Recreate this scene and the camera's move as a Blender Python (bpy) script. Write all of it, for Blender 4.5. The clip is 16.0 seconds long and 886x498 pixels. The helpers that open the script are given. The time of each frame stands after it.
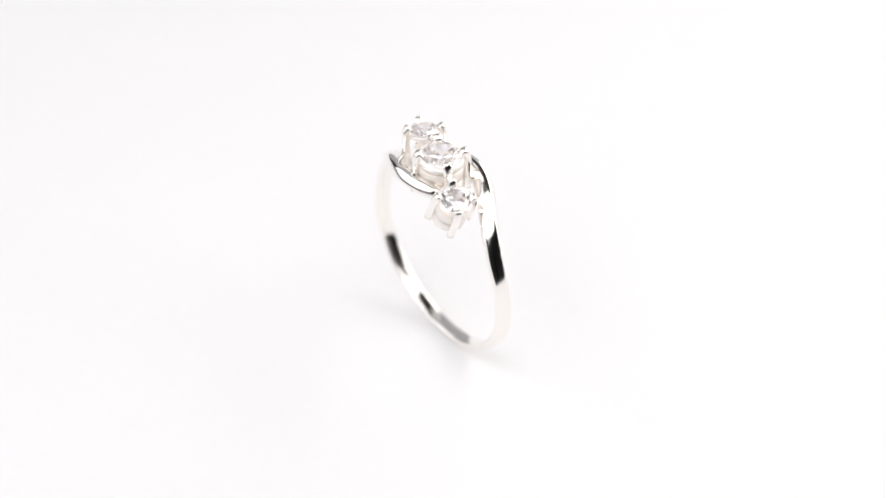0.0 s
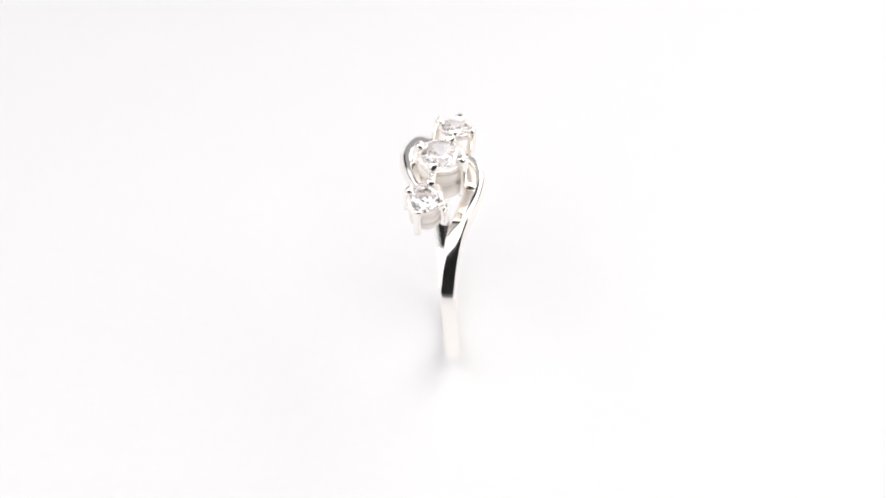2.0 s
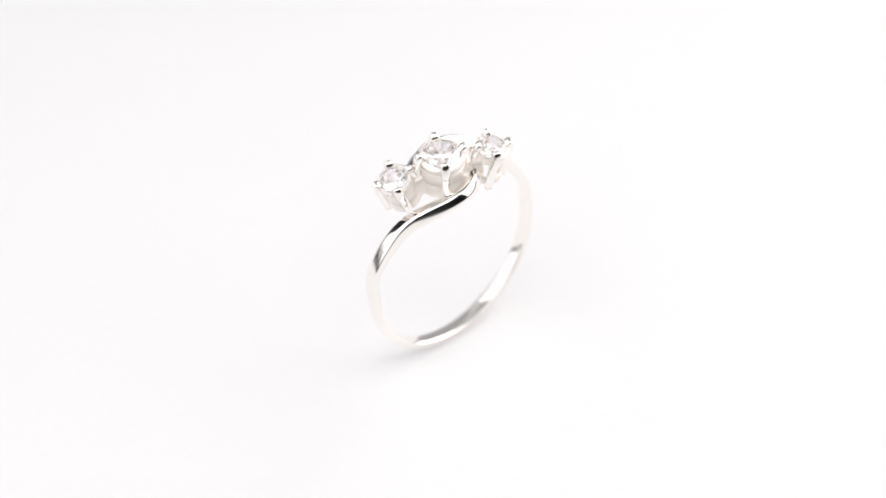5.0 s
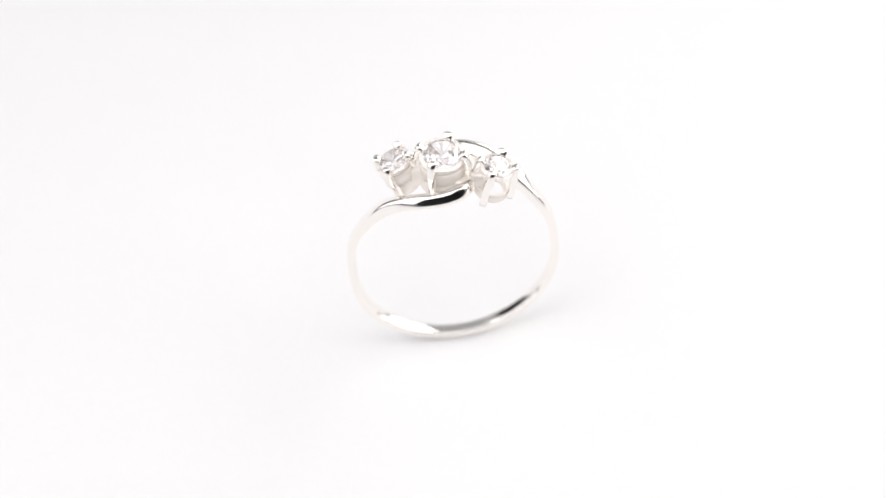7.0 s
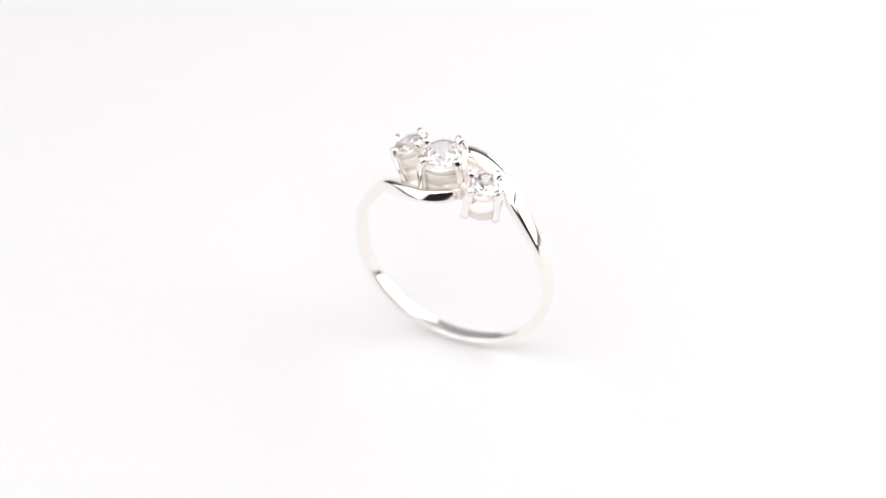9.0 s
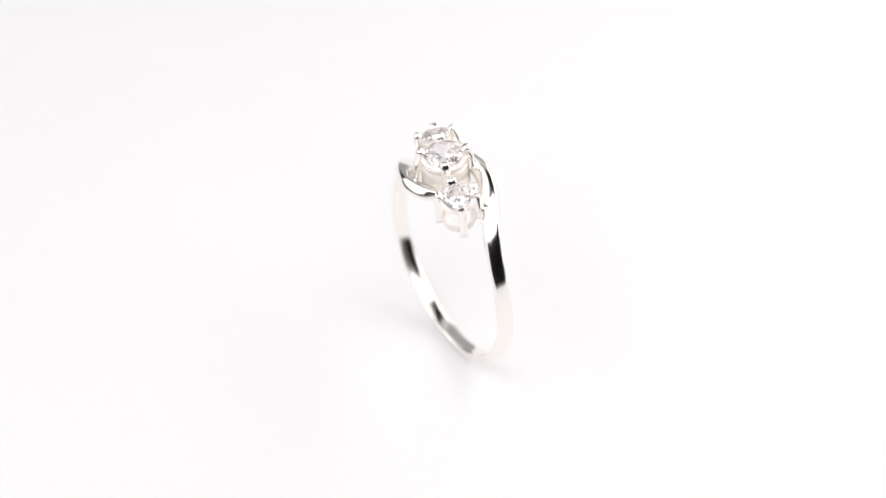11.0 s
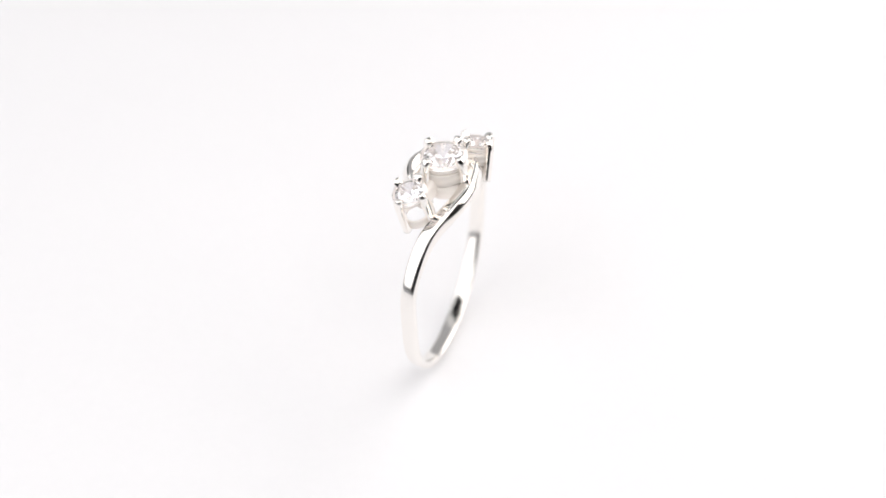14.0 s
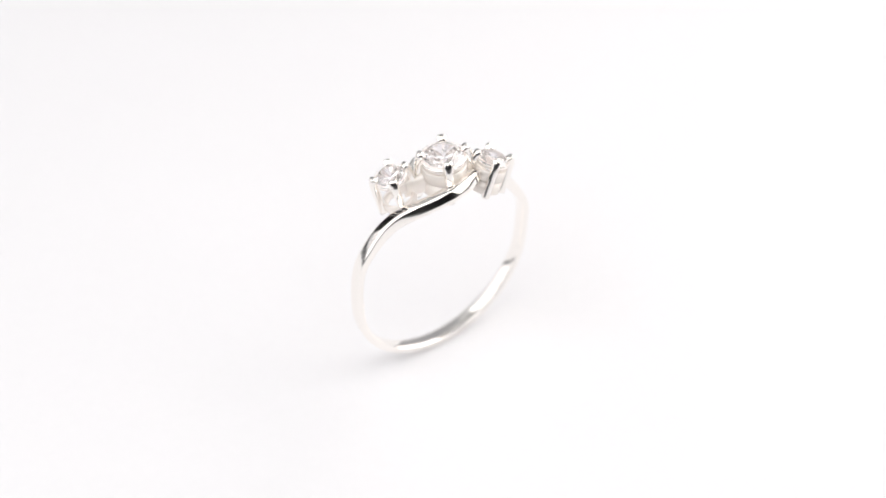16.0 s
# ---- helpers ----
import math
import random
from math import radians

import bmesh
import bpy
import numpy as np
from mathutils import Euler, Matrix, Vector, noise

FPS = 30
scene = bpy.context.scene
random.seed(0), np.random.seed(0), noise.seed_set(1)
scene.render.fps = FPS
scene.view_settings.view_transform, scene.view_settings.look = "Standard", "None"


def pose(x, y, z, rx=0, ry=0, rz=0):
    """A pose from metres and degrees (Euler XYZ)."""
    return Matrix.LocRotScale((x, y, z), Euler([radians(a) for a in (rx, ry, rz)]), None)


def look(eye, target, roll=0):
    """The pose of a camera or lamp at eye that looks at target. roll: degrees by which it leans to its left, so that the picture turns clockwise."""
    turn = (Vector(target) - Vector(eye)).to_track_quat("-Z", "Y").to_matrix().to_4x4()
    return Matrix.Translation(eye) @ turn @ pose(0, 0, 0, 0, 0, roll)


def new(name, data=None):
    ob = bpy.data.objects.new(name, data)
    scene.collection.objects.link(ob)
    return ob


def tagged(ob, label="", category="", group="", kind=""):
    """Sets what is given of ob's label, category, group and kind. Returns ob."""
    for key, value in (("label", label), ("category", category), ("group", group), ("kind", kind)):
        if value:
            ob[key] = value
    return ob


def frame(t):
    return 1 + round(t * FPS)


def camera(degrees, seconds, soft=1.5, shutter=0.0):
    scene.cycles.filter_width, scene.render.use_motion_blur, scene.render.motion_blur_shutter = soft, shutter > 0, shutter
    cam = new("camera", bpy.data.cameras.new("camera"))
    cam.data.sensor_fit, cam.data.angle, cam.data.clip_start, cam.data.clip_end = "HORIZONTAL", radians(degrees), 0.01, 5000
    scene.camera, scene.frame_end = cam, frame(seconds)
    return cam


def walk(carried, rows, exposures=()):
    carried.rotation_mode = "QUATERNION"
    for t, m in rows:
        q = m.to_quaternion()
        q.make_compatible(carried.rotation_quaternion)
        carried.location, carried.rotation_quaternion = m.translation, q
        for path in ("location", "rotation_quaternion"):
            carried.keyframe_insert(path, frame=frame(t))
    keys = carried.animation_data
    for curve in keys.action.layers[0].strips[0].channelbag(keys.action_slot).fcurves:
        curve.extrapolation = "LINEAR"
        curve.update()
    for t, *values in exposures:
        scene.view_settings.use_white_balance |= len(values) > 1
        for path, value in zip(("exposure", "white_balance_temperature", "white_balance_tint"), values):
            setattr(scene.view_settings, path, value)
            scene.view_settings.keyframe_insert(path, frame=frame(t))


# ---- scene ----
SECONDS = 16.0
EYE, AIM, LEAN = (-0.000304, -0.17704, 0.16879), (-0.000304, 0.0, 0.01124), -2.395
cam = camera(20.07, SECONDS, soft=1.7)
cam.data.dof.use_dof = True
cam.data.dof.focus_distance = 0.2285
cam.data.dof.aperture_fstop = 15
walk(cam, [(0.0, look(EYE, AIM, LEAN)), (SECONDS, look(EYE, AIM, LEAN))])

# ---- light: a table-top studio with soft boxes round a white paper sheet ----
scene.view_settings.exposure = 0.105
world = bpy.data.worlds.new("studio_room")
world.use_nodes = True
world.node_tree.nodes["Background"].inputs[0].default_value = (0.90, 0.95, 1.0, 1)
world.node_tree.nodes["Background"].inputs[1].default_value = 0.25
scene.world = world


def softbox(name, eye, target, sx, sy, watts, colour=(1, 1, 1)):
    lamp = bpy.data.lights.new(name, "AREA")
    lamp.shape, lamp.size, lamp.size_y = "RECTANGLE", sx, sy
    lamp.energy, lamp.color = watts, colour
    ob = new(name, lamp)
    ob.matrix_world = look(eye, target)
    return ob


softbox("softbox_right", (0.43, 0.17, 0.28), (0, 0, 0.02), 0.90, 0.54, 3.35, (1, 0.975, 0.955))
softbox("softbox_left", (-0.43, -0.07, 0.29), (0, 0, 0.02), 0.88, 0.58, 2.1, (0.985, 0.98, 1))
softbox("softbox_back", (0.0, 0.50, 0.56), (0, 0, 0.01), 1.0, 0.46, 0.80)
softbox("softbox_overhead", (0.0, -0.36, 0.60), (0, -0.36, 0.01), 0.80, 0.76, 3.05)


# ---- materials ----
def material(name):
    m = bpy.data.materials.new(name)
    m.use_nodes = True
    return m, m.node_tree, m.node_tree.nodes["Principled BSDF"]


def link(tree, a, ao, b, bi):
    tree.links.new(a.outputs[ao], b.inputs[bi])


def noise_node(tree, scale, detail=3.0):
    co = tree.nodes.new("ShaderNodeTexCoord")
    n = tree.nodes.new("ShaderNodeTexNoise")
    n.inputs["Scale"].default_value, n.inputs["Detail"].default_value = scale, detail
    link(tree, co, "Object", n, "Vector")
    return n


def ramp(tree, source, low, high):
    r = tree.nodes.new("ShaderNodeMapRange")
    r.inputs["To Min"].default_value, r.inputs["To Max"].default_value = low, high
    link(tree, source, 0, r, 0)
    return r


def silver(name, colour, rough_low, rough_high, bump, scale, metal=1.0):
    m, tree, b = material(name)
    b.inputs["Base Color"].default_value = (*colour, 1)
    b.inputs["Metallic"].default_value = metal
    n = noise_node(tree, scale)
    r = ramp(tree, n, rough_low, rough_high)
    link(tree, r, 0, b, "Roughness")
    fine = noise_node(tree, scale * 5, 4)
    bp = tree.nodes.new("ShaderNodeBump")
    bp.inputs["Strength"].default_value, bp.inputs["Distance"].default_value = bump, 0.00004
    link(tree, fine, 0, bp, "Height")
    link(tree, bp, 0, b, "Normal")
    return m


POLISHED = silver("polished_silver", (0.955, 0.925, 0.89), 0.08, 0.17, 0.05, 260)
CAST = silver("cast_silver", (0.97, 0.915, 0.865), 0.38, 0.55, 0.30, 420, 0.5)

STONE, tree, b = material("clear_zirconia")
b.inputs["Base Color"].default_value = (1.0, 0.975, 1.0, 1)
b.inputs["Transmission Weight"].default_value = 0.98   # the rest is diffuse white, a haze that stands in for glare
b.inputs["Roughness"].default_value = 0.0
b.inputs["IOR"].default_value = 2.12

PAPER, tree, b = material("white_paper")
n = noise_node(tree, 900, 5)
mix = tree.nodes.new("ShaderNodeMix")
mix.data_type = "RGBA"
mix.inputs[6].default_value, mix.inputs[7].default_value = (0.860, 0.848, 0.860, 1), (0.880, 0.868, 0.880, 1)
link(tree, n, 0, mix, 0)
link(tree, mix, 2, b, "Base Color")
b.inputs["Roughness"].default_value = 0.75
bp = tree.nodes.new("ShaderNodeBump")
bp.inputs["Strength"].default_value, bp.inputs["Distance"].default_value = 0.05, 0.0001
link(tree, n, 0, bp, "Height")
link(tree, bp, 0, b, "Normal")

ROOM, tree, b = material("dim_room_paint")
n = noise_node(tree, 6, 4)
mix = tree.nodes.new("ShaderNodeMix")
mix.data_type = "RGBA"
mix.inputs[6].default_value, mix.inputs[7].default_value = (0.07, 0.07, 0.075, 1), (0.10, 0.10, 0.105, 1)
link(tree, n, 0, mix, 0)
link(tree, mix, 2, b, "Base Color")
b.inputs["Roughness"].default_value = 0.8


GREY, tree, b = material("grey_board")
n = noise_node(tree, 40, 4)
mix = tree.nodes.new("ShaderNodeMix")
mix.data_type = "RGBA"
mix.inputs[6].default_value, mix.inputs[7].default_value = (0.40, 0.40, 0.41, 1), (0.46, 0.46, 0.47, 1)
link(tree, n, 0, mix, 0)
link(tree, mix, 2, b, "Base Color")
b.inputs["Roughness"].default_value = 0.7


# ---- mesh helpers ----
def mesh_ob(name, verts, faces, mat, smooth=True):
    me = bpy.data.meshes.new(name)
    me.from_pydata([tuple(v) for v in verts], [], faces)
    bm = bmesh.new()
    bm.from_mesh(me)
    bmesh.ops.recalc_face_normals(bm, faces=bm.faces)
    for f in bm.faces:
        f.smooth = smooth
    bm.to_mesh(me)
    bm.free()
    me.materials.append(mat)
    return new(name, me)


def part(name, verts, faces, mat, parent, label="", smooth=True):
    ob = mesh_ob(name, verts, faces, mat, smooth)
    ob.parent = parent
    return tagged(ob, label) if label else ob


def spline(points, steps):
    """Points along a smooth curve through the given ones."""
    c = [Vector(p) for p in points]
    c = [2 * c[0] - c[1], *c, 2 * c[-1] - c[-2]]
    out = []
    for i in range(1, len(c) - 2):
        p0, p1, p2, p3 = c[i - 1:i + 3]
        for k in range(steps):
            u = k / steps
            out.append(0.5 * (2 * p1 + (p2 - p0) * u + (2 * p0 - 5 * p1 + 4 * p2 - p3) * u * u + (3 * p1 - p0 - 3 * p2 + p3) * u ** 3))
    out.append(c[-2])
    return out


def sweep(path, normals, widths, heights, power=2.6, sides=24):
    """A rounded-rectangle bar along a path, with closed, rounded ends."""
    verts, faces = [], []
    for i, p in enumerate(path):
        a, z = path[max(i - 1, 0)], path[min(i + 1, len(path) - 1)]
        t = (z - a).normalized()
        n = normals[i] - t * normals[i].dot(t)
        n.normalize()
        s = t.cross(n)
        e = power[i] if isinstance(power, list) else power
        for k in range(sides):
            w = 2 * math.pi * k / sides
            c, d = math.cos(w), math.sin(w)
            x = math.copysign(abs(c) ** (2 / e), c) * widths[i] / 2
            y = math.copysign(abs(d) ** (2 / e), d) * heights[i] / 2
            verts.append(p + s * x + n * y)
    for i in range(len(path) - 1):
        for k in range(sides):
            l = (k + 1) % sides
            faces.append((i * sides + k, i * sides + l, (i + 1) * sides + l, (i + 1) * sides + k))
    faces.append(tuple(range(sides)))
    faces.append(tuple(range((len(path) - 1) * sides, len(path) * sides)))
    return verts, faces


def lathe(profile, segments=48):
    """A closed ring from a loop of (radius, height)."""
    verts, faces, m = [], [], len(profile)
    for i in range(segments):
        w = 2 * math.pi * i / segments
        for r, z in profile:
            verts.append(Vector((r * math.cos(w), r * math.sin(w), z)))
    for i in range(segments):
        j = (i + 1) % segments
        for k in range(m):
            l = (k + 1) % m
            faces.append((i * m + k, j * m + k, j * m + l, i * m + l))
    return verts, faces


# ---- the setting: paper sheet and dim room ----
def paper_sheet():
    """A small white sheet under the ring."""
    prof = [(-0.13, 0.0), (0.0, 0.0), (0.07, 0.0), (0.14, 0.0), (0.195, 0.0)]
    nx, n = 24, len(prof)
    verts, faces = [], []
    for side in (0, 1):
        for i, (y, z) in enumerate(prof):
            a, b = prof[max(i - 1, 0)], prof[min(i + 1, n - 1)]
            t = Vector((0, b[0] - a[0], b[1] - a[1])).normalized()
            off = Vector((0, t.z, -t.y)) * 0.0006 * side
            for k in range(nx + 1):
                verts.append(Vector((-0.22 + 0.44 * k / nx, y, z)) + off)
    w = nx + 1
    m = w * n
    for j in range(n - 1):
        for i in range(nx):
            a = j * w + i
            faces.append((a, a + 1, a + w + 1, a + w))
            faces.append((m + a, m + a + w, m + a + w + 1, m + a + 1))
        a = j * w
        faces.append((a, a + w, m + a + w, m + a))
        a = j * w + nx
        faces.append((a, m + a, m + a + w, a + w))
    for i in range(nx):
        faces.append((i, m + i, m + i + 1, i + 1))
        a = (n - 1) * w + i
        faces.append((a, a + 1, m + a + 1, m + a))
    tagged(mesh_ob("floor", verts, faces, PAPER), "plain white paper sheet under the ring", "floor", kind="structure")


def slab(name, x0, x1, y0, y1, z0, z1, label, category, mat=None):
    v = [Vector((x, y, z)) for x in (x0, x1) for y in (y0, y1) for z in (z0, z1)]
    f = [(0, 1, 3, 2), (4, 6, 7, 5), (0, 4, 5, 1), (2, 3, 7, 6), (0, 2, 6, 4), (1, 5, 7, 3)]
    tagged(mesh_ob(name, v, f, mat or ROOM, False), label, category, kind="structure")


paper_sheet()
# an unseen board, added only to give the inner hoop a grey reflection
slab("backdrop", -0.10, 0.10, 0.20, 0.206, -0.0026, 0.27, "unseen grey board added behind the paper for the band to reflect", "backdrop", GREY)
slab("wall_north", -1.6, 1.6, 1.5, 1.6, -0.0026, 1.7, "plain grey wall of the dim studio", "wall")
slab("wall_south", -1.6, 1.6, -1.6, -1.5, -0.0026, 1.7, "plain grey wall of the dim studio", "wall")
slab("wall_east", 1.5, 1.6, -1.5, 1.5, -0.0026, 1.7, "plain grey wall of the dim studio", "wall")
slab("wall_west", -1.6, -1.5, -1.5, 1.5, -0.0026, 1.7, "plain grey wall of the dim studio", "wall")
slab("ceiling", -1.6, 1.6, -1.6, 1.6, 1.7, 1.8, "plain grey ceiling of the dim studio", "ceiling")
slab("ground", -1.6, 1.6, -1.6, 1.6, -0.05, -0.0026, "plain dark table under the white paper", "ground")

# ---- the ring, in millimetres: x and y from the axis of the turning, z above the paper ----
MM = 0.001
SCALE = Matrix.Diagonal((MM, MM, MM, 1))
HOOP = pose(0.743, 0.158, 9.78, -0.775, 0, 7.0)   # the hoop's centre and how it leans
RADIUS, SAG = 9.70, 9.30
FRONT_ARM = [(-8.95, -0.80, 12.7), (-7.6, -0.92, 15.35), (-5.6, -1.5, 17.92), (-3.65, -2.4, 19.18), (-1.7, -3.06, 19.87), (0.15, -3.12, 20.2), (1.55, -2.64, 20.42), (2.35, -1.9, 20.45), (2.7, -1.1, 20.3)]
BACK_ARM = [(9.85, 1.1, 14.0), (8.0, 1.3, 17.05), (6.3, 1.85, 18.97), (4.5, 2.7, 20.02), (2.12, 3.24, 20.74), (-0.3, 2.98, 20.85), (-1.75, 2.45, 20.85), (-2.94, 1.75, 20.7)]


def to_metres(verts):
    return [Vector(v) * MM for v in verts]


def hoop(deg):
    w = math.radians(deg)
    return HOOP @ Vector((RADIUS * math.cos(w), 0, (SAG if math.sin(w) < 0 else RADIUS) * math.sin(w)))


def eased(path, step=0.3, passes=14):
    """The same path in even steps, with its corners smoothed away."""
    out, left = [path[0]], step
    for a, z in zip(path, path[1:]):
        run = (z - a).length
        done = 0.0
        while run - done >= left:
            done += left
            out.append(a.lerp(z, done / run))
            left = step
        left -= run - done
    for _ in range(passes):
        out = [out[0], *[(out[i - 1] + 2 * out[i] + out[i + 1]) / 4 for i in range(1, len(out) - 1)], out[-1]]
    return out


def band(ring):
    """One bar: front arm, round hoop, back arm."""
    mid = [hoop(a) for a in range(180, 361, 12)]
    path = eased(spline([*reversed(FRONT_ARM), *mid, *BACK_ARM], 10))
    n = len(path)
    run = [0.0]
    for i in range(1, n):
        run.append(run[-1] + (path[i] - path[i - 1]).length)
    total = run[-1]
    normals, widths, heights, powers = [], [], [], []
    for p, s in zip(path, run):
        d = min(s, total - s)
        out = p - HOOP.translation
        fold = max(0.0, min(1.0, (13.5 - d) / 6.5))
        lean = radians(30) * fold * fold * (3 - 2 * fold) * (1 if s < total / 2 else -1)   # the arms lean in over the stones
        normals.append(Vector((out.x, 0, out.z)).normalized() * math.cos(lean) + Vector((0, math.sin(lean), 0)))
        arm = max(0.0, min(1.0, (17.0 - d) / 10.0))
        arm = arm * arm * (3 - 2 * arm)
        powers.append(4.2 - 0.6 * arm)
        tip = min(1.0, 0.45 + d / 7.5)
        end = math.sqrt(max(0.0, 1 - (1 - min(1.0, d / 0.5 + 0.15)) ** 2))
        widths.append((1.40 + 0.32 * arm) * tip * end)
        heights.append((0.82 + 0.56 * arm) * min(1.0, 0.7 + d / 6) * end)
    v, f = sweep(path, normals, widths, heights, powers, 32)
    part("band", to_metres(v), f, POLISHED, ring, "polished silver band with two swirling bypass arms")


def brilliant(r):
    """A round brilliant cut of girdle radius r: table, stars, kites, girdle and pavilion."""
    def circle(n, rad, z, turn):
        return [Vector((rad * math.cos(2 * math.pi * (i + turn) / n), rad * math.sin(2 * math.pi * (i + turn) / n), z)) for i in range(n)]
    g = 0.04 * r
    table = circle(8, 0.56 * r, 0.30 * r, 0)
    star = circle(8, 0.76 * r, 0.216 * r, 0.5)
    upper = circle(16, r, g, 0)
    lower = circle(16, r, -g, 0)
    pav = circle(8, 0.23 * r, -0.719 * r, 0.5)
    verts = table + star + upper + lower + pav + [Vector((0, 0, -0.902 * r))]
    T, S, U, L, P, K = 0, 8, 16, 32, 48, 56
    faces = [tuple(range(8))]
    for i in range(8):
        j = (i + 1) % 8
        faces += [(T + i, S + i, T + j)]
        faces += [(T + i, S + (i - 1) % 8, U + 2 * i), (T + i, U + 2 * i, S + i)]
        faces += [(S + i, U + 2 * i, U + 2 * i + 1), (S + i, U + 2 * i + 1, U + (2 * i + 2) % 16)]
        faces += [(P + i, L + 2 * i + 1, L + 2 * i), (P + i, L + (2 * i + 2) % 16, L + 2 * i + 1)]
        faces += [(P + i, L + 2 * i, P + (i - 1) % 8)]
        faces += [(K, P + i, P + (i - 1) % 8)]
    for i in range(16):
        j = (i + 1) % 16
        faces.append((U + i, L + i, L + j, U + j))
    return verts, faces


def prong_mesh(r, wire, depth):
    """One claw in the plane y = 0: foot, upright, and a rounded tip bent over the stone."""
    pts = [(1.16 * r, 0, -depth), (1.15 * r, 0, -0.66 * depth), (1.14 * r, 0, -0.38 * depth), (1.11 * r, 0, -0.16 * r), (1.05 * r, 0, 0.06 * r), (0.97 * r, 0, 0.23 * r), (0.84 * r, 0, 0.36 * r)]
    path = spline(pts, 6)
    n = len(path)
    size = []
    for i in range(n):
        e = min(1.0, (n - 1 - i) / 5.0 + 0.04)
        bead = 0.90 + 0.20 * max(0.0, min(1.0, (i / n - 0.35) / 0.4))
        size.append(2 * wire * bead * math.sqrt(max(0.0, 1 - (1 - e) ** 2)))
    return sweep(path, [Vector((1, 0, 0)) if i < 18 else Vector((0.4, 0, 1)) for i in range(n)], size, size, 2.7, 16)


def rail_profile(r, thick, z, tall):
    """A flat ring with rounded edges: outer radius r, top at z."""
    e = 0.22 * thick
    return [(r - e, z), (r, z - e), (r, z - tall + e), (r - e, z - tall), (r - thick + e, z - tall), (r - thick, z - tall + e), (r - thick, z - e), (r - thick + e, z)]


def cup_profile(r, top, depth):
    """A tapering cup wall with a slot running round it."""
    a, z, foot = 1.02 * r, 0.96 * r, -0.98 * depth
    s = 0.5 * (top + foot)
    return [(a - 0.05, top), (a, top - 0.06), (1.0 * r, s + 0.16), (0.84 * r, s + 0.10), (0.84 * r, s - 0.08), (0.99 * r, s - 0.14), (z + 0.06, foot + 0.06), (z, foot), (0.72 * r, foot), (0.76 * r, s), (0.78 * r, top)]


def head(ring, centre, axis, claws, r, wire, depth, rim, word):
    """A four-claw setting with its stone; centre is the middle of the stone's girdle, axis the way it faces, claws the bearings of its claws."""
    tilt = Vector((0, 0, 1)).rotation_difference(Vector(axis)).to_matrix().to_4x4()
    m = SCALE @ Matrix.Translation(centre) @ tilt
    low = -(0.98 - rim) * depth
    seat, sf = lathe(rail_profile(0.99 * r, 0.26 * r, -0.07 * r, 0.24 * r))
    base, bf = lathe(cup_profile(r, low, depth) if rim > 0.5 else rail_profile(1.02 * r, 0.24 * r, low, rim * depth))
    basket = part("setting", [m @ p for p in base], bf, CAST, ring, "silver basket setting of the " + word + " stone")
    part("seat", [m @ p for p in seat], sf, CAST, basket)
    v, f = prong_mesh(r, wire, depth)
    for bearing in claws:
        q = m @ pose(0, 0, 0, 0, 0, bearing)
        part("prong", [q @ p for p in v], f, POLISHED, basket, "rounded silver claw")
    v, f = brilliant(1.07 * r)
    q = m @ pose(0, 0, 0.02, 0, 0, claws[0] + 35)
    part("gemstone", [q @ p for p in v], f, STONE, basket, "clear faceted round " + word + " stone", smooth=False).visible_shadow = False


def bridge(ring, a, z, tall):
    """A short bar that ties two neighbouring settings together."""
    path = spline([a, ((a[0] + z[0]) / 2, (a[1] + z[1]) / 2, (a[2] + z[2]) / 2 - 0.12), z], 6)
    v, f = sweep(path, [Vector((0, 0, 1))] * len(path), [1.3] * len(path), [tall] * len(path), 3.0, 14)
    part("bridge", to_metres(v), f, CAST, ring, "small cast silver bridge between settings")


ring = new("ring")
tagged(ring, "polished silver bypass ring with three clear stones, standing upright", "ring")
band(ring)
head(ring, (-0.02, 0.13, 22.63), (-0.008, -0.055, 0.998), (-20, 72, 165, 244), 2.12, 0.44, 3.5, 0.78, "large middle")
head(ring, (-4.55, 1.29, 21.22), (-0.396, -0.044, 0.917), (-15, 66, 160, 250), 1.58, 0.41, 3.15, 0.76, "small outer")
head(ring, (5.02, -0.86, 21.79), (0.215, -0.139, 0.967), (-11, 74, 172, 246), 1.56, 0.42, 3.35, 0.26, "small outer")
bridge(ring, (-3.3, 1.0, 19.7), (-1.6, 0.45, 20.3), 2.0)
bridge(ring, (3.8, -0.65, 20.1), (1.6, -0.2, 20.4), 2.0)
bridge(ring, (2.4, -1.5, 20.3), (1.0, -1.0, 20.3), 1.3)
bridge(ring, (-2.2, 2.0, 20.6), (-1.1, 1.2, 20.5), 1.3)


# ---- the turning ----
SPIN = 16.842


def motions():
    walk(ring, [(i * 0.5, pose(0, 0, 0, 0, 0, -SPIN * (i * 0.5 - 7.0))) for i in range(33)])


motions()
